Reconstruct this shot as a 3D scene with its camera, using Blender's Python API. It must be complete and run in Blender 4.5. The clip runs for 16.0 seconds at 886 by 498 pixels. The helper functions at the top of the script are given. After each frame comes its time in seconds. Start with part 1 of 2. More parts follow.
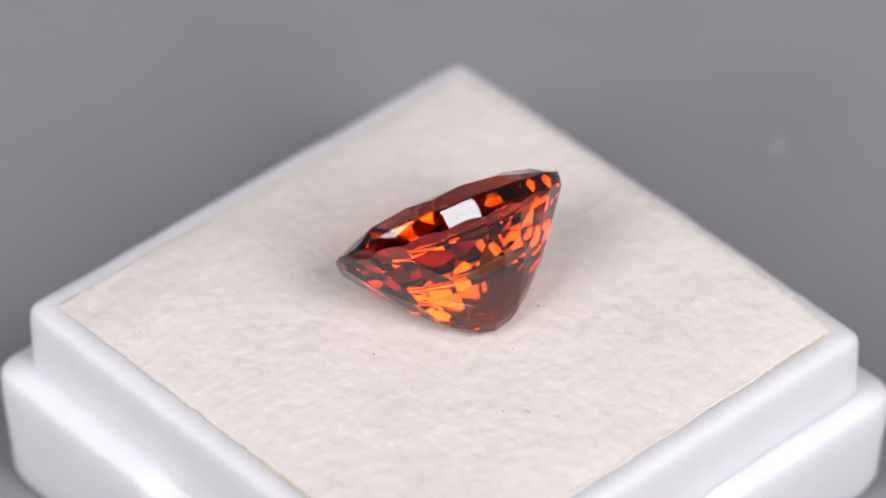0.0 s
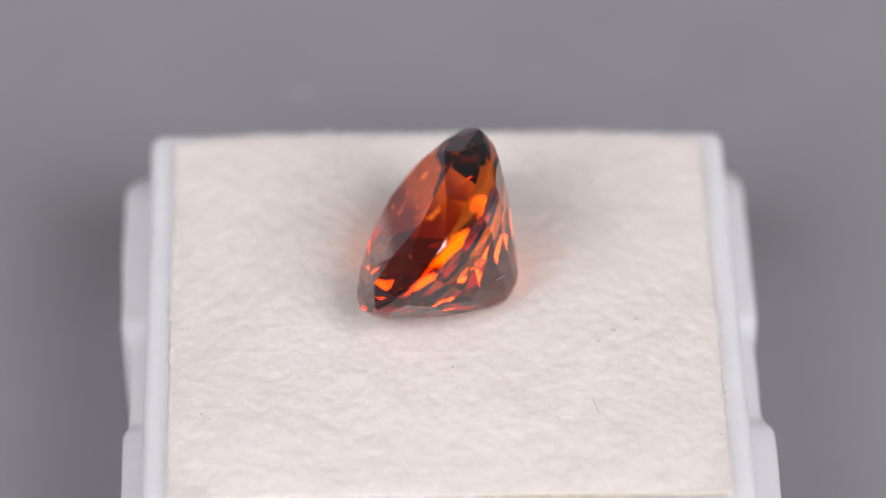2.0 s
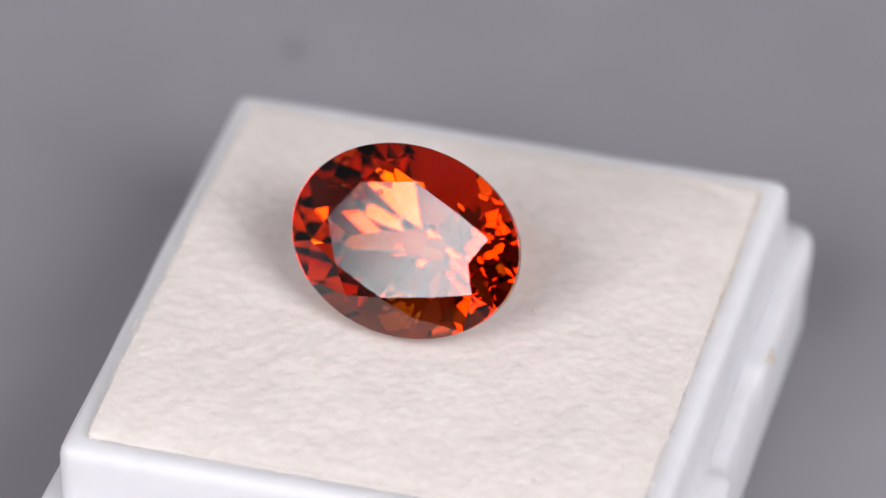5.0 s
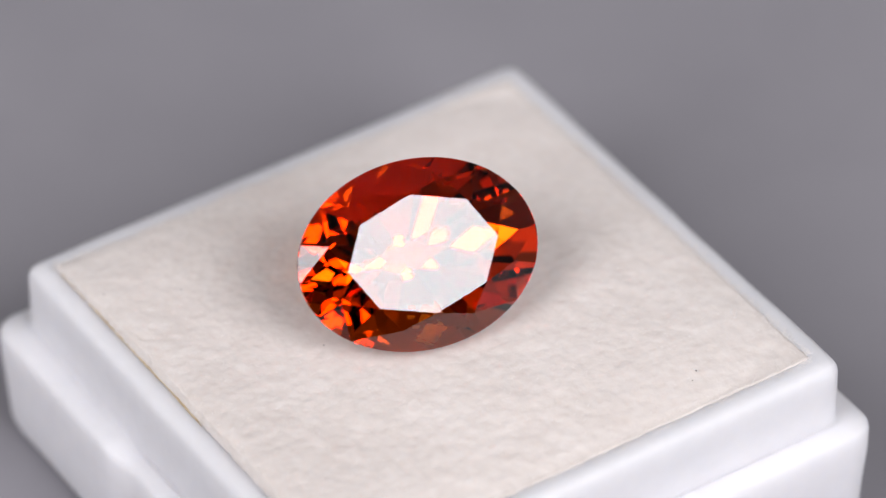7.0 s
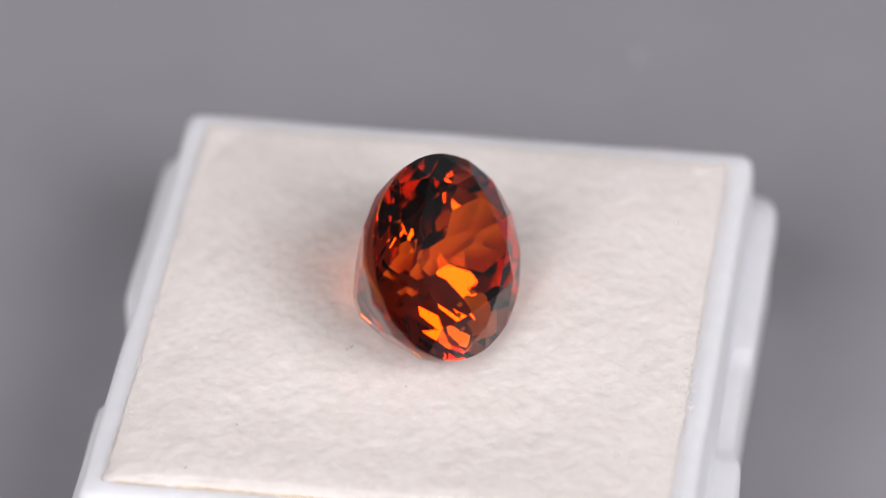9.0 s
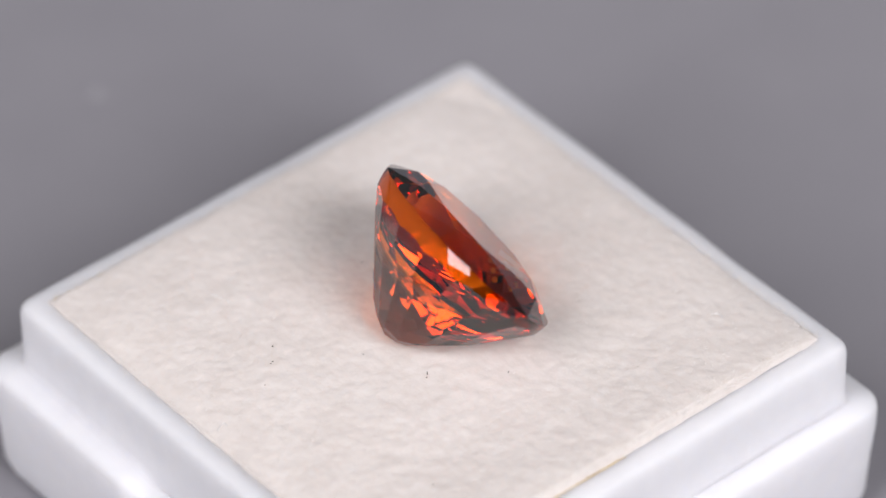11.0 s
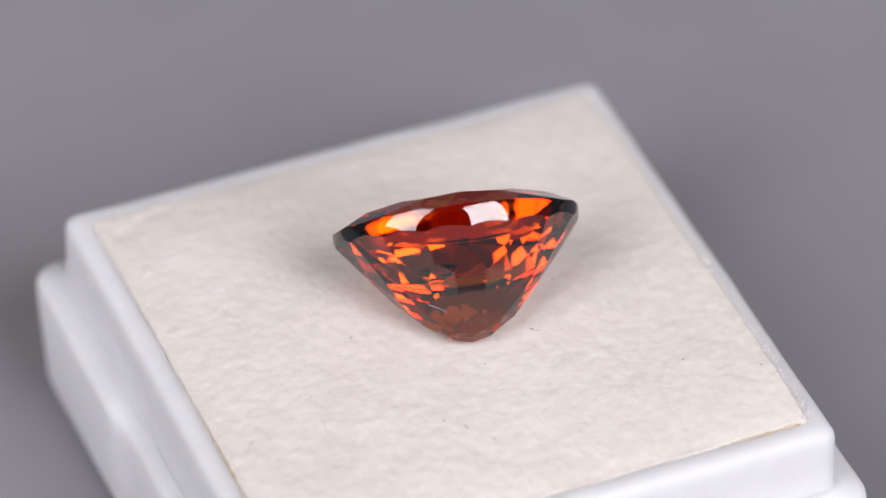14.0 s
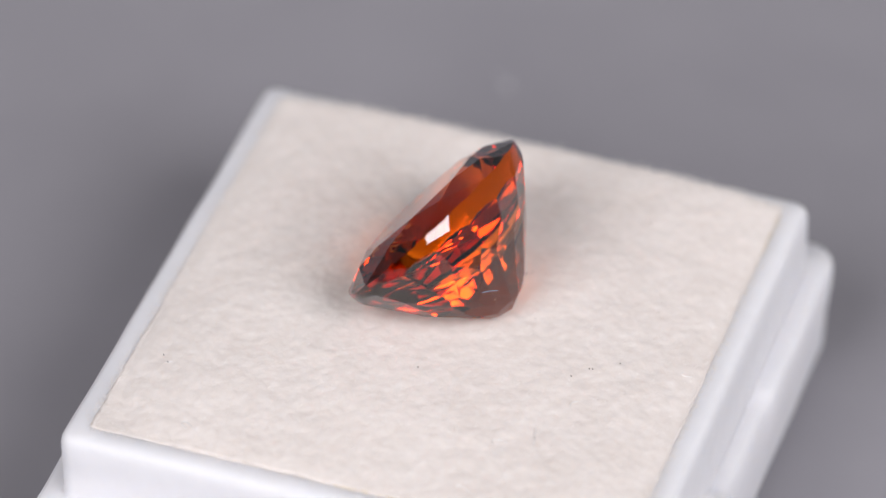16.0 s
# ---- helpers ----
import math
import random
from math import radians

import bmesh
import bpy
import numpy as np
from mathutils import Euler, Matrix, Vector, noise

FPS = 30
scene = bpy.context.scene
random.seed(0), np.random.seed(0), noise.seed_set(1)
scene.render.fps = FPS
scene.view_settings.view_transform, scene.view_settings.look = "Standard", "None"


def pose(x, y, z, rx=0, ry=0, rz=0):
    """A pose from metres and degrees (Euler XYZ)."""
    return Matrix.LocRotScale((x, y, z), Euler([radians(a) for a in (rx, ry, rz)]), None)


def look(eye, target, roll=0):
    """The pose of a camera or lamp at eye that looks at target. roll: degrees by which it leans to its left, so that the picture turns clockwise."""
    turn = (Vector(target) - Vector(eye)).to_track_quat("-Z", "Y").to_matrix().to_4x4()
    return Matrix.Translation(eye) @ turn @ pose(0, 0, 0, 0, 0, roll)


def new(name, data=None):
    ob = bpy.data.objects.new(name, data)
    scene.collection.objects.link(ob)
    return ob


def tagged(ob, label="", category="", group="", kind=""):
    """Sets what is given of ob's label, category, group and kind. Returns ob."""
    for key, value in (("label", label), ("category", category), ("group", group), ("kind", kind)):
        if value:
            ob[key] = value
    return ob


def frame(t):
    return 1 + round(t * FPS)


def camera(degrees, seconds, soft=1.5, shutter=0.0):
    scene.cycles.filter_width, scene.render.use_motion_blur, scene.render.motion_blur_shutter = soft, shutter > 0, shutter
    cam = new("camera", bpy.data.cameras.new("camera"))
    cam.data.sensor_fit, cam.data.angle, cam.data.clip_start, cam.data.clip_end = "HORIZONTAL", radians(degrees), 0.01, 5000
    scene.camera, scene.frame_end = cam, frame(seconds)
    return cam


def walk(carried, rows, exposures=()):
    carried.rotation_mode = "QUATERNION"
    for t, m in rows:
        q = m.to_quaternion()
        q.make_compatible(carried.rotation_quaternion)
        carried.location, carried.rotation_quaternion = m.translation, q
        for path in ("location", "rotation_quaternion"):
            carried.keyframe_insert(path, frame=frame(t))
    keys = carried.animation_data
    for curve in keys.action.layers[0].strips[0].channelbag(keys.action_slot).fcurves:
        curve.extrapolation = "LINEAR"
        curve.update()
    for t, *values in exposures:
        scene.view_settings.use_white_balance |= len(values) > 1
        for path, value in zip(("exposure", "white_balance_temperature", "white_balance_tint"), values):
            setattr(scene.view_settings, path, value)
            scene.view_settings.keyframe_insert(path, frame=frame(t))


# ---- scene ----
cam = camera(9.537, 16.0, soft=1.4)
BASE = 0.0103                     # height of the box's rim plane over the turntable
SPEED = 24.28                     # degrees a second
EYE = pose(0, -0.19153, 0.16556 + BASE, 49.9066, 0.5010, -0.5457)
cam.data.dof.use_dof = True
cam.data.dof.focus_distance = 0.249
cam.data.dof.aperture_fstop = 24
LEVELS = ((0, -0.10), (1, -0.11), (2, -0.12), (2.5, -0.19), (3, -0.18), (3.5, -0.11), (4, -0.11), (6.5, -0.06), (7, -0.14), (7.5, -0.22),
          (8, 0.02), (8.5, 0.03), (9, -0.07), (11.5, -0.13), (12, -0.06), (12.5, -0.05), (13, -0.13), (14, -0.14), (15, -0.12), (16, -0.11))
walk(cam, [(0, EYE), (16, EYE)], LEVELS)

# ---- light: two soft boxes in front of the stand, an added, unseen dim room round it ----
world = bpy.data.worlds.new("world")
scene.world = world
world.use_nodes = True
world.node_tree.nodes["Background"].inputs[0].default_value = (0.55, 0.57, 0.62, 1)
world.node_tree.nodes["Background"].inputs[1].default_value = 0.05


def softbox(name, azimuth, elevation, far, width, height, watts, tint):
    data = bpy.data.lights.new(name, "AREA")
    data.shape, data.size, data.size_y, data.energy, data.color = "RECTANGLE", width, height, watts, tint
    a, e = radians(azimuth), radians(elevation)
    at = Vector((far * math.sin(a) * math.cos(e), -far * math.cos(a) * math.cos(e), far * math.sin(e) + BASE))
    ob = new(name, data)
    ob.matrix_world = look(at, (0, 0, BASE))
    return ob


softbox("softbox_lamp", 38, 38.5, 0.90, 0.42, 0.50, 7.55, (0.985, 0.96, 1.0))
softbox("softbox_lamp", -40, 39, 0.90, 0.43, 0.60, 6.0, (0.985, 0.96, 1.0))


# ---- materials ----
def material(name, base, rough=0.5, **more):
    m = bpy.data.materials.new(name)
    m.use_nodes = True
    b = m.node_tree.nodes["Principled BSDF"]
    b.inputs["Base Color"].default_value = (*base, 1)
    b.inputs["Roughness"].default_value = rough
    for key, value in more.items():
        b.inputs[key.replace("_", " ")].default_value = value
    return m


def grain(m, dark, light, scale, scale2=None, bump=0.0, bump_scale=None, depth=0.0001, low=0.3, high=0.7):
    """Two scales of noise between two colours, and a fine relief."""
    t = m.node_tree
    b = t.nodes["Principled BSDF"]
    co = t.nodes.new("ShaderNodeTexCoord")

    def noise_node(s, detail=4.0):
        n = t.nodes.new("ShaderNodeTexNoise")
        n.inputs["Scale"].default_value, n.inputs["Detail"].default_value = s, detail
        t.links.new(co.outputs["Object"], n.inputs["Vector"])
        return n
    n1 = noise_node(scale)
    source = n1.outputs["Fac"]
    if scale2:
        n2 = noise_node(scale2, 2.0)
        mix = t.nodes.new("ShaderNodeMath")
        mix.operation = "MULTIPLY_ADD"
        mix.inputs[1].default_value = 0.5
        half = t.nodes.new("ShaderNodeMath")
        half.operation = "MULTIPLY"
        half.inputs[1].default_value = 0.5
        t.links.new(n2.outputs["Fac"], half.inputs[0])
        t.links.new(n1.outputs["Fac"], mix.inputs[0])
        t.links.new(half.outputs[0], mix.inputs[2])
        source = mix.outputs[0]
    ramp = t.nodes.new("ShaderNodeValToRGB")
    ramp.color_ramp.elements[0].position, ramp.color_ramp.elements[1].position = low, high
    ramp.color_ramp.elements[0].color, ramp.color_ramp.elements[1].color = (*dark, 1), (*light, 1)
    t.links.new(source, ramp.inputs["Fac"])
    t.links.new(ramp.outputs["Color"], b.inputs["Base Color"])
    if bump:
        n3 = noise_node(bump_scale, 6.0)
        bp = t.nodes.new("ShaderNodeBump")
        bp.inputs["Strength"].default_value, bp.inputs["Distance"].default_value = bump, depth
        t.links.new(n3.outputs["Fac"], bp.inputs["Height"])
        t.links.new(bp.outputs["Normal"], b.inputs["Normal"])
    return m


PLASTIC = grain(material("white_plastic", (0.8, 0.8, 0.82), 0.68, Specular_IOR_Level=0.35, Subsurface_Weight=0.75, Subsurface_Scale=0.003,
                         Subsurface_Radius=(1.0, 0.95, 0.9)),
                (0.805, 0.803, 0.83), (0.85, 0.847, 0.87), 220, 900, 0.25, 1500, 0.00006)
FELT = grain(material("cream_felt", (0.75, 0.70, 0.65), 0.95, Sheen_Weight=0.25, Subsurface_Weight=0.2, Subsurface_Scale=0.001, Subsurface_Radius=(1.0, 0.9, 0.8)),
             (0.75, 0.685, 0.635), (0.845, 0.79, 0.745), 420, 2000, 0.45, 3400, 0.00007)
FUZZ = material("felt_fibre", (0.84, 0.80, 0.76), 0.9)
BACKING = grain(material("tan_glued_backing", (0.5, 0.36, 0.18), 0.8),
                (0.46, 0.34, 0.18), (0.80, 0.69, 0.50), 700, 2500, 0.4, 3000)
GREY = grain(material("grey_matt_cloth", (0.25, 0.24, 0.265), 0.85),
             (0.270, 0.263, 0.286), (0.305, 0.297, 0.320), 28, 130, 0.3, 4000, 0.00004)
# Unseen wall behind the camera, kept black so the stone mirrors dark.
BLACK = grain(material("unseen_black_wall", (0.03, 0.03, 0.033), 0.95), (0.02, 0.02, 0.022), (0.04, 0.04, 0.043), 2, 40)
DESK = grain(material("dark_desk_laminate", (0.12, 0.115, 0.11), 0.6), (0.10, 0.095, 0.09), (0.14, 0.135, 0.13), 6, 60)
ROOM = grain(material("unseen_white_wall", (0.72, 0.71, 0.72), 0.9), (0.69, 0.68, 0.69), (0.75, 0.74, 0.75), 1.5, 30)
FLOOR = grain(material("dark_floor", (0.08, 0.075, 0.07), 0.7), (0.06, 0.055, 0.05), (0.1, 0.095, 0.09), 3, 40)
SPECK = material("dark_dust", (0.08, 0.06, 0.05), 0.8)
PALE_LINT = material("pale_lint", (0.43, 0.42, 0.45), 0.9)
DARK_LINT = material("dark_lint", (0.245, 0.238, 0.26), 0.9)
HAIR = material("brown_fibre", (0.36, 0.29, 0.23), 0.7)
STAIN = material("dried_glue", (0.68, 0.57, 0.44), 0.7)


def garnet(name, through_colour, inner_colour, ior):
    """Clear stone: clear white gloss outside, a body colour that deepens with every turn of the light inside."""
    m = bpy.data.materials.new(name)
    m.use_nodes = True
    t = m.node_tree
    t.nodes.remove(t.nodes["Principled BSDF"])
    bend, gloss, mix = (t.nodes.new("ShaderNode" + k) for k in ("BsdfRefraction", "BsdfGlossy", "MixShader"))
    rim = t.nodes.new("ShaderNodeFresnel")
    ramp = t.nodes.new("ShaderNodeValToRGB")
    rim.inputs["IOR"].default_value = bend.inputs["IOR"].default_value = ior
    bend.inputs["Color"].default_value = (*through_colour, 1)
    bend.inputs["Roughness"].default_value = gloss.inputs["Roughness"].default_value = 0.0
    ramp.color_ramp.elements[0].position, ramp.color_ramp.elements[1].position = 0.8, 0.99
    ramp.color_ramp.elements[0].color, ramp.color_ramp.elements[1].color = (1, 1, 1, 1), (*inner_colour, 1)
    t.links.new(rim.outputs[0], ramp.inputs[0])
    t.links.new(ramp.outputs["Color"], gloss.inputs["Color"])
    t.links.new(rim.outputs[0], mix.inputs[0])
    t.links.new(bend.outputs[0], mix.inputs[1])
    t.links.new(gloss.outputs[0], mix.inputs[2])
    t.links.new(mix.outputs[0], t.nodes["Material Output"].inputs["Surface"])
    return m


GEM = garnet("orange_red_garnet", (0.96, 0.42, 0.08), (0.96, 0.455, 0.10), 1.77)


# ---- mesh helpers ----
def link(name, bm, mat, parent=None, label="", smooth=False, flip=True):
    if flip:
        bmesh.ops.recalc_face_normals(bm, faces=bm.faces)
    me = bpy.data.meshes.new(name)
    if smooth:
        for f in bm.faces:
            f.smooth = True
    bm.to_mesh(me)
    bm.free()
    me.materials.append(mat)
    ob = new(name, me)
    ob.parent = parent
    if label:
        ob["label"] = label
    return ob


def part(name, bm, mat, parent, label="", smooth=False):
    return link(name, bm, mat, parent, label, smooth)


def slab(bm, x0, y0, z0, x1, y1, z1):
    m = Matrix.LocRotScale(((x0 + x1) / 2, (y0 + y1) / 2, (z0 + z1) / 2), None, (x1 - x0, y1 - y0, z1 - z0))
    return bmesh.ops.create_cube(bm, size=1, matrix=m)


MM = 0.001
TURN = radians(42.2)              # the box's own angle at the start
CENTRE = Vector((0.00040, -0.00018, 0))


CORNER = 1.0                      # stands for the place along the side in a corner


def rounded_square(half, radius, along=110, corner=9):
    """Points round a square with rounded corners, with the outward way and the place along the side."""
    pts = []
    for k in range(4):
        a = k * math.pi / 2
        c, s = math.cos(a), math.sin(a)
        run = half - radius
        for i in range(along):
            u = -run + 2 * run * i / along
            pts.append((c * half - s * u, s * half + c * u, c, s, u))
        for i in range(corner):
            b = (i + 0.0) / corner * math.pi / 2
            x, y = run + radius * math.cos(b), run + radius * math.sin(b)
            pts.append((c * x - s * y, s * x + c * y, c * (1 - i / corner), s * (1 - i / corner), CORNER))
    return pts


def lean(x, y, z):
    """The rim stands a little out of level; the base is flat."""
    share = min(1.0, max(0.0, (z + 0.0095) / 0.0055))
    wx = x * math.cos(TURN) - y * math.sin(TURN)
    wy = x * math.sin(TURN) + y * math.cos(TURN)
    return z + share * (-0.0196 * wx + 0.0057 * wy)


# ---- room ----
def room():
    # Unseen room, added to close the scene; white walls bounce light into shadows.
    w, back, front, low, high = 1.6, 1.6, -1.6, -0.76, 1.75
    for name, box, mat in (
            ("floor", (-w, front, low - 0.1, w, back, low), FLOOR),
            ("ceiling", (-w, front, high, w, back, high + 0.1), ROOM),
            ("wall_north", (-w, back, low, w, back + 0.1, high), ROOM),
            ("wall_south", (-w, front - 0.1, low, w, front, high), BLACK),
            ("wall_east", (w, front, low, w + 0.1, back, high), ROOM),
            ("wall_west", (-w - 0.1, front, low, -w, back, high), ROOM)):
        bm = bmesh.new()
        slab(bm, *box)
        tagged(link(name, bm, mat), "plain matt surface of an added, unseen room", kind="structure")


def desk():
    ob = tagged(new("desk"), "dark laminate desk that carries the turntable", "desk")
    ob.location = (0, 0, -0.76)
    bm = bmesh.new()
    slab(bm, -0.7, -0.4, 0.72, 0.7, 0.4, 0.748)
    bmesh.ops.bevel(bm, geom=bm.edges[:], offset=0.003, segments=2, affect="EDGES")
    part("tabletop", bm, DESK, ob)
    for x in (-0.64, 0.64):
        for y in (-0.34, 0.34):
            bm = bmesh.new()
            slab(bm, x - 0.025, y - 0.025, 0, x + 0.025, y + 0.025, 0.72)
            part("leg", bm, DESK, ob)


def turntable():
    ob = tagged(new("turntable"), "round turntable covered in plain matt grey cloth", "turntable")
    bm = bmesh.new()
    bmesh.ops.create_cone(bm, cap_ends=True, segments=96, radius1=0.149, radius2=0.149, depth=0.006,
                          matrix=Matrix.Translation((0, 0, -0.003)))
    rim = [e for e in bm.edges if abs(e.verts[0].co.z - e.verts[1].co.z) < 1e-6]
    bmesh.ops.bevel(bm, geom=rim, offset=0.0012, segments=3, affect="EDGES")
    part("platter", bm, GREY, ob)
    bm = bmesh.new()
    bmesh.ops.create_cone(bm, cap_ends=True, segments=64, radius1=0.10, radius2=0.09, depth=0.006,
                          matrix=Matrix.Translation((0, 0, -0.009)))
    part("base", bm, DESK, ob)
    return ob


# ---- the box ----
NOTCH = 3.6 * MM


def scoop(u):
    """1 inside the shallow thumb scoop in the middle of a side, 0 outside it."""
    at_ramp = min(1.0, max(0.0, (u + NOTCH + 0.8 * MM) / (1.6 * MM)))
    at_step = min(1.0, max(0.0, (NOTCH + 0.45 * MM - u) / (0.9 * MM)))
    return at_ramp * at_ramp * (3 - 2 * at_ramp) * at_step


def narrow(u):
    """The lower wall steps in from the scoop to one end of each side."""
    f = min(1.0, max(0.0, (u + 4.4 * MM) / (2.5 * MM)))
    return f * f * (3 - 2 * f)


def gem_box():
    ob = tagged(new("gem_box"), "open white plastic gem box with a cream felt pad", "box")
    rings = (  # half width, corner radius, height, set back in the scoop, drop in the scoop (mm)
        (14.1, 1.6, -10.30, 0, 0), (14.95, 2.0, -10.25, 0, 0), (15.35, 2.1, -9.9, 0, 0), (15.5, 1.8, -9.3, 0, 0),
        (15.58, 1.7, -7.0, 0.1, 0), (15.64, 1.6, -5.2, 0.25, 0.2), (15.66, 1.6, -4.15, 0.35, 0.62), (15.62, 1.58, -3.88, 0.36, 0.70),
        (15.52, 1.5, -3.70, 0.32, 0.72), (15.30, 1.4, -3.60, 0.22, 0.70), (14.7, 1.2, -3.56, 0, 0.68), (14.45, 1.05, -3.54, 0, 0.66),
        (14.3, 0.9, -3.45, 0, 0.64), (14.23, 0.8, -3.2, 0, 0.5), (14.19, 0.68, -1.5, 0, 0), (14.17, 0.62, -0.5, 0, 0),
        (14.12, 0.6, -0.2, 0, 0), (14.0, 0.56, 0.0, 0, 0), (13.8, 0.5, 0.09, 0, 0), (13.5, 0.5, 0.11, 0, 0),
        (13.1, 0.45, 0.09, 0, 0), (12.85, 0.6, 0.06, 0, 0), (12.7, 0.6, -0.3, 0, 0), (12.6, 0.6, -1.4, 0, 0))
    bm = bmesh.new()
    loops = []
    for half, radius, z, back, drop in rings:
        loop = []
        for x, y, c, s, u in rounded_square(half * MM, radius * MM):
            dip = 0.6 * scoop(u)
            draw = dip * back + (narrow(u) * (0.30 if z > -6 else 0.45) if z < -3.5 else 0)
            x, y = x - c * draw * MM, y - s * draw * MM
            wob = 0.00005 * noise.noise(Vector((x, y, z * MM)) * 260)
            loop.append(bm.verts.new((x + c * wob, y + s * wob, lean(x, y, z * MM) - dip * drop * MM + wob)))
        loops.append(loop)
    n = len(loops[0])
    for a, b in zip(loops, loops[1:]):
        for i in range(n):
            bm.faces.new((a[i], a[(i + 1) % n], b[(i + 1) % n], b[i]))
    bm.faces.new(loops[0][::-1])
    bm.faces.new(loops[-1])
    part("tray", bm, PLASTIC, ob, "white slightly translucent moulded plastic", True)

    # tan backing card that shows as a ragged line under the pad's edge
    bm = bmesh.new()
    top, bottom = [], []
    for x, y, c, s, u in rounded_square(12.93 * MM, 0.25 * MM, 170, 3):
        rag = 0.035 * MM * noise.noise(Vector((x, y, 0)) * 1900) + 0.12 * MM * noise.noise(Vector((x, y, 0.3)) * 130)
        tan = ((0.8 if x > 12.8 * MM and y < 1 * MM else 0) or (0.8 if y < -12.8 * MM and x > 8 * MM else 0)
               or (0.85 if x < -12.8 * MM and y < 1 * MM else 0) or (0.4 if x < -12.8 * MM and y > 8 * MM else 0))
        rag += 0.11 * MM * tan
        x, y = x + c * rag, y + s * rag
        up = (-0.12 + 0.36 * min(tan, 0.85)) * MM + 0.04 * MM * noise.noise(Vector((x, y, 0.1)) * 420) + 0.04 * MM * noise.noise(Vector((x, y, 0.7)) * 2200)
        top.append(bm.verts.new((x, y, lean(x, y, 0) + up)))
        bottom.append(bm.verts.new((x, y, lean(x, y, 0) - 1.3 * MM)))
    n = len(top)
    for i in range(n):
        bm.faces.new((bottom[i], bottom[(i + 1) % n], top[(i + 1) % n], top[i]))
    bm.faces.new(top)
    bm.faces.new(bottom[::-1])
    part("backing", bm, BACKING, ob, "tan glued backing card with a ragged edge")

    bm = bmesh.new()
    cells = 230
    grid = [[None] * (cells + 1) for _ in range(cells + 1)]
    for i in range(cells + 1):
        for j in range(cells + 1):
            x, y = (2 * i / cells - 1) * PAD, (2 * j / cells - 1) * PAD
            rag = 0.05 * MM * noise.noise(Vector((x, y, 0)) * 900) + 0.05 * MM * noise.noise(Vector((x, y, 0.4)) * 2600)
            edge = max(abs(x), abs(y)) / PAD
            if edge > 0.97:
                x, y = x * (1 + rag / PAD), y * (1 + rag / PAD)
            grid[i][j] = bm.verts.new((x, y, pad_height(x, y)))
    for i in range(cells):
        for j in range(cells):
            bm.faces.new((grid[i][j], grid[i + 1][j], grid[i + 1][j + 1], grid[i][j + 1]))
    rim = ([grid[i][0] for i in range(cells)] + [grid[cells][j] for j in range(cells)]
           + [grid[i][cells] for i in range(cells, 0, -1)] + [grid[0][j] for j in range(cells, 0, -1)])
    low = [bm.verts.new((v.co.x * 0.998, v.co.y * 0.998, lean(v.co.x, v.co.y, 0) + 0.02 * MM)) for v in rim]
    for k in range(len(rim)):
        q = (k + 1) % len(rim)
        bm.faces.new((rim[q], rim[k], low[k], low[q]))
    pad = part("pad", bm, FELT, ob, "cream felt pad with a bumpy napped surface", True)

    # loose nap of the felt
    rng = random.Random(4)
    verts, faces = [], []
    for k in range(9000):
        if k < 6400:
            side, u = rng.randrange(4), rng.uniform(-PAD, PAD)
            v = PAD - rng.gauss(0.02 * MM, 0.16 * MM)
            x, y = ((v, u), (-v, u), (u, v), (u, -v))[side]
        else:
            x, y = rng.uniform(-PAD, PAD), rng.uniform(-PAD, PAD)
        z = pad_height(x, y)
        a, b = rng.uniform(0, 6.28), rng.uniform(0.05, 0.7)
        size = rng.uniform(0.12, 0.46 if k < 6400 else 0.36) * MM
        p0 = Vector((x, y, z - 0.03 * MM))
        p1 = p0 + size * 0.6 * Vector((math.cos(a) * math.cos(b), math.sin(a) * math.cos(b), math.sin(b)))
        p2 = p1 + size * 0.5 * Vector((math.cos(a + 0.8), math.sin(a + 0.8), rng.uniform(-0.3, 0.3)))
        w = 0.008 * MM * Vector((-math.sin(a), math.cos(a), 0.6))
        i = len(verts)
        verts += [p0 - w, p0 + w, p1 + w * 0.8, p1 - w * 0.8, p2]
        faces += [(i, i + 1, i + 2, i + 3), (i + 3, i + 2, i + 4)]
    me = bpy.data.meshes.new("nap")
    me.from_pydata(verts, [], faces)
    me.materials.append(FUZZ)
    nap = new("nap", me)
    nap.parent = pad
    tagged(nap, "short loose felt fibres", kind="stuff")

    # a small lump of glue on the outer wall
    bm = bmesh.new()
    for k in range(14):
        u, z = rng.gauss(0, 0.45), rng.gauss(0, 0.22)
        r = rng.uniform(0.07, 0.2)
        bmesh.ops.create_icosphere(bm, subdivisions=1, radius=1, matrix=Matrix.LocRotScale(
            (SMEAR[0] * MM, (SMEAR[1] + u) * MM, lean(SMEAR[0] * MM, SMEAR[1] * MM, (SMEAR[2] + z) * MM)), None,
            ((0.24 if k < 4 else 0.06) * MM, r * MM, r * 0.8 * MM)))
    part("glue_smear", bm, STAIN, ob, "small cream lump of dried glue")
    return ob


PAD = 13.0 * MM
SMEAR = (-15.30, -5.5, -4.0)


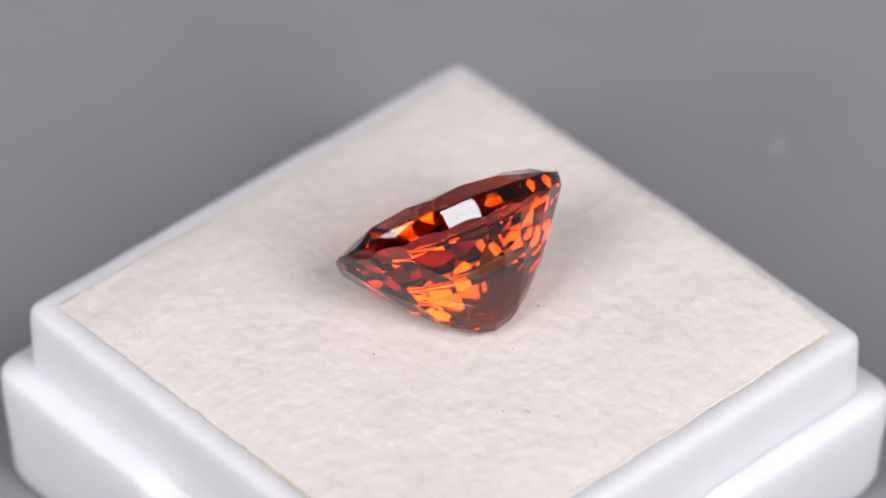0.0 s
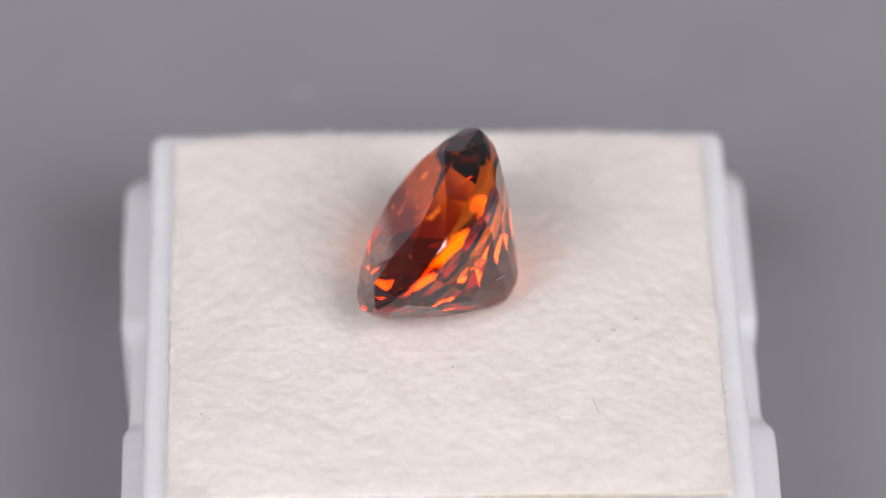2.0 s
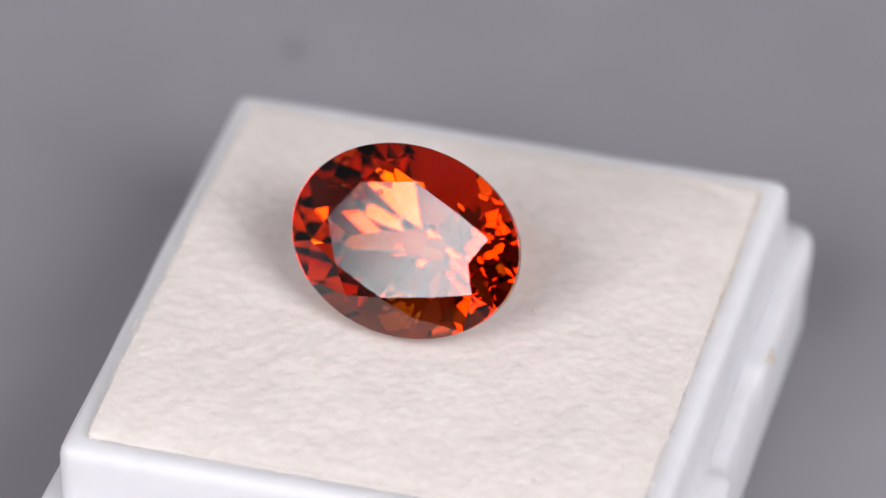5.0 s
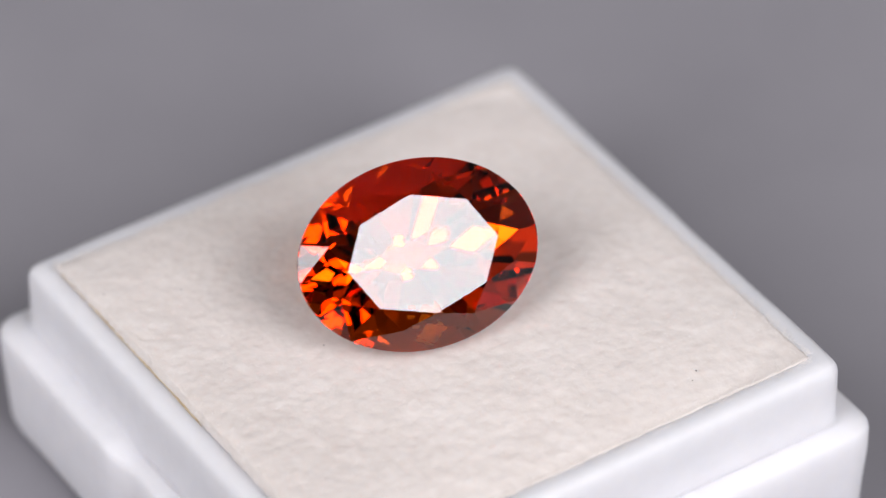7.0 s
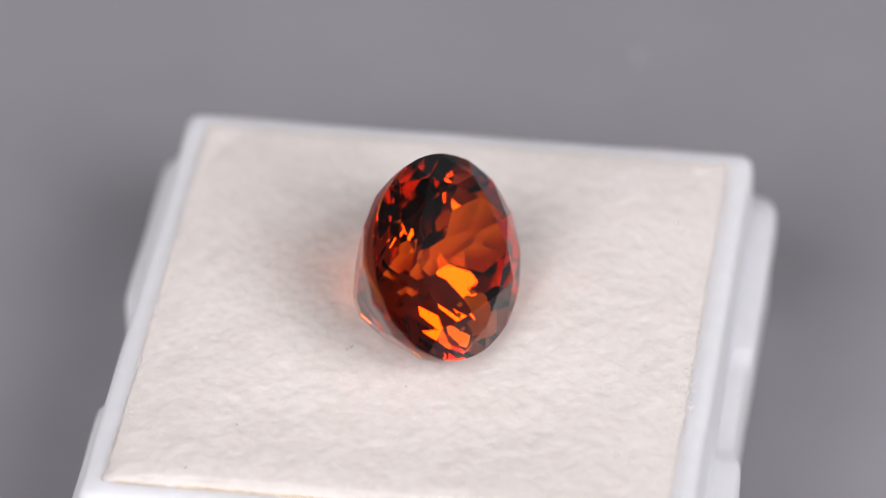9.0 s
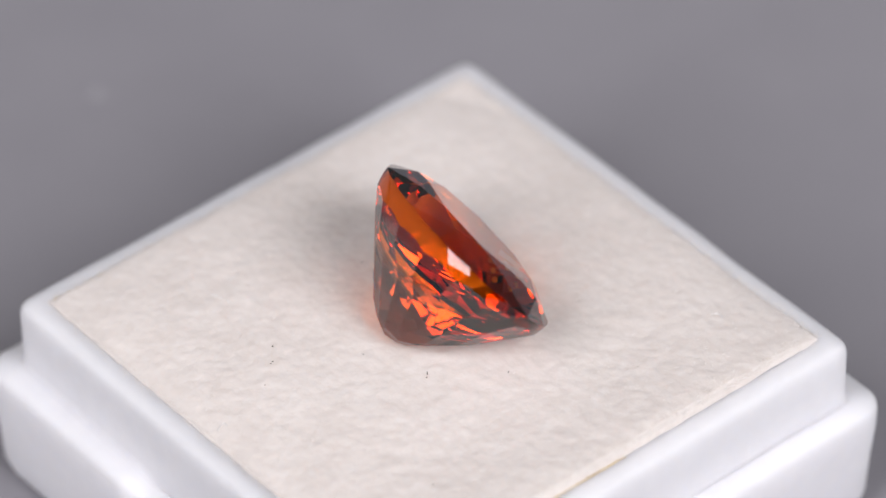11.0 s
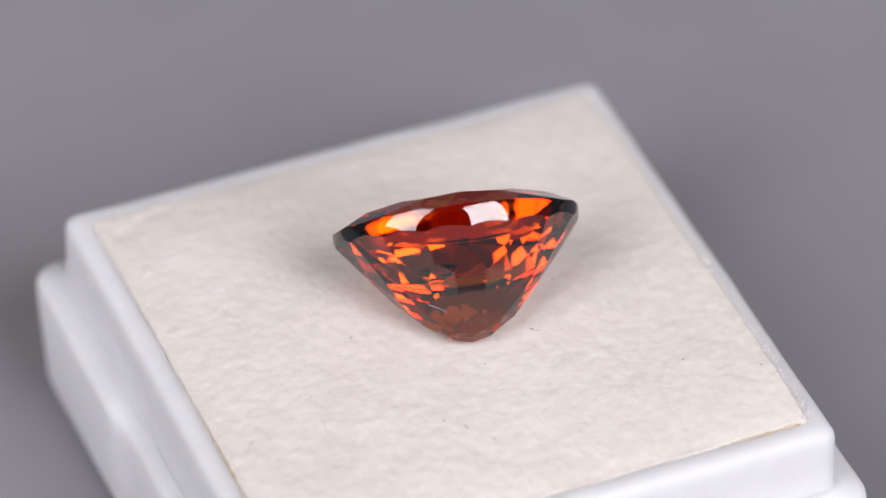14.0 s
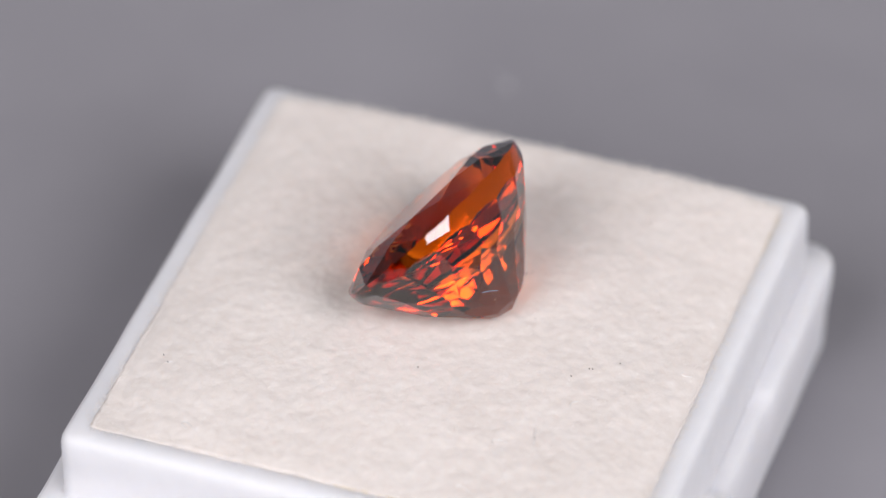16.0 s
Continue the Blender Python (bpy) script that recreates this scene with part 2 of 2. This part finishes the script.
def pad_height(x, y):
    """The felt's top: a low cushion with a bumpy nap."""
    r = max(abs(x), abs(y)) / PAD
    across, along = x / PAD, abs(y) / PAD
    z = 0.68 + 0.20 * max(0.0, (across - 0.6) / 0.4) - 0.34 * max(0.0, (-across - 0.5) / 0.5) ** 2
    z -= 0.48 * max(0.0, (along - 0.6) / 0.4) ** 2 + 0.07 * max(0.0, (r - 0.93) / 0.07) ** 2
    z = max(z, 0.18) + 0.30 * max(0.0, 1 - (x * x + y * y) / (10 * MM) ** 2)
    v = Vector((x, y, 0.0))
    z += 0.020 * noise.noise(v * 640) + 0.034 * noise.noise(v * 1250 + Vector((3, 1, 0))) + 0.026 * noise.noise(v * 2600) + 0.05 * noise.noise(v * 200)
    return z * MM + lean(x, y, 0)


# ---- the stone ----
PROFILE = ((0.0, 1.0, 0.0), (0.93, 0.941, -0.023), (1.97, 0.789, -0.009), (3.02, 0.632, 0.016), (4.06, 0.448, 0.059),
           (4.99, 0.272, 0.102), (5.52, 0.150, 0.150), (5.74, 0.0, 0.150))   # depth, share of the girdle's radius, stretch along the stone
LONG, WIDE = 5.884, 4.489
BELLY = ((16, 0.5, 1.65, 0.02), (8, 0.0, 3.2, 0.05), (8, 0.5, 4.55, 0.04), (8, 0.0, 5.25, 0.0), (4, 0.5, 5.6, 0.0))


def bulge(depth):
    """The rounded belly under the girdle: radius and stretch at a depth."""
    for (d0, r0, e0), (d1, r1, e1) in zip(PROFILE, PROFILE[1:]):
        if depth <= d1:
            f = (depth - d0) / (d1 - d0)
            return r0 + (r1 - r0) * f, e0 + (e1 - e0) * f
    return 0.0, 0.15


def belly_plane(depth, turn, sink, reach=0.3):
    """The flat of a facet that touches the belly at a depth and an angle, sunk a little into it."""
    def place(d, t):
        r, e = bulge(d)
        return Vector((LONG * r * (1 + e) * math.cos(t), WIDE * r * (1 - e) * math.sin(t) - 0.013 * d, -d))
    p = (place(depth - reach, turn) + place(depth + min(reach, 5.73 - depth), turn)) / 2
    along = place(depth - reach, turn) - place(depth + min(reach, 5.73 - depth), turn)
    across = place(depth, turn + 0.05) - place(depth, turn - 0.05)
    n = across.cross(along).normalized()
    if n.z > 0:
        n = -n
    return p - n * sink, n


def gemstone():
    """An oval native cut: a low brilliant crown over a bulged belly in rings of facets."""
    a, b, crown, girdle = LONG, WIDE, 0.842, 0.118
    table, kite = 0.635, 0.79
    bm = bmesh.new()
    rows = ((0.94, -6.2), (0.945, -1.35), (0.964, -0.95), (0.984, -0.55), (0.996, -0.25), (1.0, 0.0), (0.998, 0.3), (0.992, 0.7), (0.98, 2.0))
    seg = 96
    loops = [[bm.verts.new((a * r * math.cos(2 * math.pi * i / seg), b * r * math.sin(2 * math.pi * i / seg), z)) for i in range(seg)]
             for r, z in rows]
    for p, q in zip(loops, loops[1:]):
        for i in range(seg):
            f = bm.faces.new((p[i], p[(i + 1) % seg], q[(i + 1) % seg], q[i]))
            f.smooth = True
    bm.faces.new(loops[0][::-1])
    bm.faces.new(loops[-1])
    c8 = math.cos(math.pi / 8)

    def at(r, step, z):
        t = step * math.pi / 8
        return Vector((a * r * math.cos(t), b * r * math.sin(t), z))

    def facet(p, q, r):
        n = (q - p).cross(r - p).normalized()
        return p, (n if n.dot(p) > 0 else -n)

    top, kz = girdle + crown, girdle + crown * (1 - kite * c8) / (1 - table)
    cuts = [facet(at(table, 0, top), at(table, 2, top), at(table, 4, top))]
    for i in range(8):
        s = 2 * i
        k = at(kite, s + 1, kz)
        cuts.append(facet(at(table, s, top), k, at(kite, s - 1, kz)))
        cuts.append(facet(at(table, s, top), at(table, s + 2, top), k))
        cuts.append(facet(k, at(1, s, girdle), at(1, s + 1, girdle)))
        cuts.append(facet(k, at(1, s + 1, girdle), at(1, s + 2, girdle)))
    # rings of facets down the belly: how many, first angle in steps, depth, sink
    for count, first, depth, sink in BELLY:
        for i in range(count):
            cuts.append(belly_plane(depth, (i + first) * 2 * math.pi / count, sink))
    for p, n in cuts:
        done = bmesh.ops.bisect_plane(bm, geom=bm.verts[:] + bm.edges[:] + bm.faces[:], dist=1e-5, plane_co=p, plane_no=n, clear_outer=True)
        rim = [e for e in done["geom_cut"] if isinstance(e, bmesh.types.BMEdge) and e.is_valid and e.is_boundary]
        if len(rim) > 2:
            bmesh.ops.holes_fill(bm, edges=rim, sides=0)
    bmesh.ops.remove_doubles(bm, verts=bm.verts[:], dist=2e-4)
    bmesh.ops.scale(bm, vec=(MM, MM, MM), verts=bm.verts[:])
    # polished girdle smooth, every facet flat with crisp edges
    for f in bm.faces:
        f.smooth = abs(f.normal.z) < 0.42 and all(abs(math.hypot(v.co.x / (a * MM), v.co.y / (b * MM)) - 0.968) < 0.036 for v in f.verts)
    for e in bm.edges:
        e.smooth = all(f.smooth for f in e.link_faces)
    bmesh.ops.recalc_face_normals(bm, faces=bm.faces)
    ob = tagged(new("gemstone"), "faceted oval orange-red garnet leaning on the felt pad", "gemstone")
    flat = (girdle + crown) * MM - 1e-6

    def kind(f):
        if f.smooth:
            return "girdle"
        if all(v.co.z > flat for v in f.verts):
            return "table_facet"
        return "crown" if f.normal.z > 0 else "pavilion"

    kinds = [kind(f) for f in bm.faces]
    for name in ("table_facet", "crown", "girdle", "pavilion"):
        piece = bm.copy()
        piece.faces.ensure_lookup_table()
        away = [f for f, k in zip(piece.faces, kinds) if k != name]
        bmesh.ops.delete(piece, geom=away, context="FACES")
        link(name, piece, GEM, ob, flip=False)
    bm.free()
    # a curved pale scratch on the pavilion
    cu = bpy.data.curves.new("scratch", "CURVE")
    cu.dimensions, cu.bevel_depth, cu.bevel_resolution, cu.resolution_u = "3D", 0.016 * MM, 1, 6
    sp = cu.splines.new("BEZIER")
    sp.bezier_points.add(2)
    for p, co in zip(sp.bezier_points, ((2.01, 1.39, -3.95), (1.58, 1.42, -4.17), (1.14, 1.33, -4.44))):
        p.co = Vector(co) * MM
        p.handle_left_type = p.handle_right_type = "AUTO"
    cu.materials.append(PALE_LINT)
    new("scratch", cu).parent = ob
    return ob


# ---- dust and hairs on the felt (places in the box's own space) ----
def own(x, y):
    """From the turntable's space at the start to the box's own, in metres."""
    x, y = x * MM - CENTRE.x, y * MM - CENTRE.y
    return x * math.cos(TURN) + y * math.sin(TURN), -x * math.sin(TURN) + y * math.cos(TURN)


def fibre(x, y, size, bend, turn, mat, thick=0.018):
    x, y = own(x, y)
    cu = bpy.data.curves.new("fibre", "CURVE")
    cu.dimensions, cu.bevel_depth, cu.bevel_resolution, cu.resolution_u = "3D", thick * MM, 1, 5
    sp = cu.splines.new("BEZIER")
    sp.bezier_points.add(3)
    for k, p in enumerate(sp.bezier_points):
        s = k / 3
        a = turn + bend * s
        px, py = x + size * MM * (s - 0.5) * math.cos(a), y + size * MM * ((s - 0.5) * math.sin(a) + 0.25 * math.sin(3.1 * s) * bend)
        p.co = (px, py, pad_height(px, py) + 0.03 * MM)
        p.handle_left_type = p.handle_right_type = "AUTO"
    return tagged(new("fibre", cu), "thin brown fibre lying on the felt", "fibre", "dust on the felt")


def speck(x, y, size):
    x, y = own(x, y)
    bm = bmesh.new()
    bmesh.ops.create_icosphere(bm, subdivisions=1, radius=size * MM)
    for v in bm.verts:
        v.co *= 0.7 + 0.6 * abs(noise.noise(v.co * 9000 + Vector((x, y, 0)) * 5000))
        v.co += Vector((x, y, pad_height(x, y) + 0.02 * MM))
    return tagged(link("dust_speck", bm, SPECK), "tiny dark speck of dust on the felt", "dust", "dust on the felt")


def lint(x, y, size, mat, label):
    """A flat tangle of short threads on the turntable."""
    rng = random.Random(int(x * 10))
    bm = bmesh.new()
    for _ in range(26):
        a, r = rng.uniform(0, 6.28), abs(rng.gauss(0, 0.5)) * size
        m = Matrix.LocRotScale(((x + r * math.cos(a)) * MM, (y + r * math.sin(a)) * MM, rng.uniform(0.03, 0.15) * MM),
                               Euler((0, rng.uniform(-0.3, 0.3), rng.uniform(0, 6.28))), (0.45 * size * MM, 0.05 * MM, 0.04 * MM))
        bmesh.ops.create_icosphere(bm, subdivisions=1, radius=1, matrix=m)
    return tagged(link("lint", bm, mat), label, "lint")


room()
desk()
plate = turntable()
box = gem_box()
stone = gemstone()
dust = [fibre(-13.75, -1.8, 0.9, 2.2, 0.4, HAIR, 0.014)]
for x, y, size in ((12.23, 0.46, 0.05), (3.65, -3.22, 0.04), (-12.87, 2.68, 0.06), (3.13, -7.53, 0.05), (4.69, 3.65, 0.045), (4.85, -0.15, 0.05), (15.82, 1.29, 0.05), (4.15, -7.46, 0.05), (-2.91, -3.63, 0.04), (-12.77, 3.31, 0.05), (5.68, -7.73, 0.04), (5.20, -0.16, 0.05), (4.29, -7.54, 0.05), (4.96, -0.14, 0.05)):
    dust.append(speck(x, y, size * 0.8))
for k, (x, y, size) in enumerate(((-0.27, -10.31, 1.2), (-4.80, -11.58, 0.9), (-1.98, -9.72, 0.8), (2.29, -9.15, 0.5), (0.17, 13.43, 0.6), (8.15, -9.65, 0.6), (-12.86, 2.62, 0.35))):
    dust.append(fibre(x, y, size, 0.5 + 0.3 * (k % 3), 0.8 * k, FUZZ if k < 2 else HAIR, 0.014))


litter = [lint(18.2, 25.3, 0.8, PALE_LINT, "pale tuft of lint on the grey turntable"),
          lint(33.0, -11.5, 0.7, DARK_LINT, "dark tuft of lint on the grey turntable"),
          lint(-29.5, -19.3, 0.7, PALE_LINT, "pale tuft of lint on the grey turntable")]


ROCK = ((0, 0.09), (1, 0.07), (2, 0.08), (3, 0.10), (4, 0.08), (6.5, 0.07), (7, 0.04), (8, 0.12), (9, 0.20), (10, 0.22), (11.5, 0.20), (13, 0.0), (14, 0.03), (16, 0.07))


def rock(t):
    """How far the stone rides to the side on the soft felt, in metres."""
    for (t0, d0), (t1, d1) in zip(ROCK, ROCK[1:]):
        if t <= t1:
            return (d0 + (d1 - d0) * (t - t0) / (t1 - t0)) * MM
    return ROCK[-1][1] * MM


def motions():
    """Everything on the platter turns with it about its axis at an even speed."""
    seated = Matrix.Translation((CENTRE.x, CENTRE.y, BASE)) @ Matrix.Rotation(TURN, 4, "Z")
    places = [(plate, Matrix()), (box, seated),
              (stone, pose(0.000573, 0.001333, 0.005034 + BASE, 50.131, -0.222, -150.166))]
    places += [(d, seated) for d in dust] + [(d, Matrix()) for d in litter]
    for thing, m in places:
        rows = []
        for k in range(33):
            t = k * 0.5
            turned = Matrix.Rotation(radians(SPEED * t), 4, "Z") @ m
            rows.append((t, Matrix.Translation((rock(t), 0, 0)) @ turned if thing is stone else turned))
        walk(thing, rows)


motions()
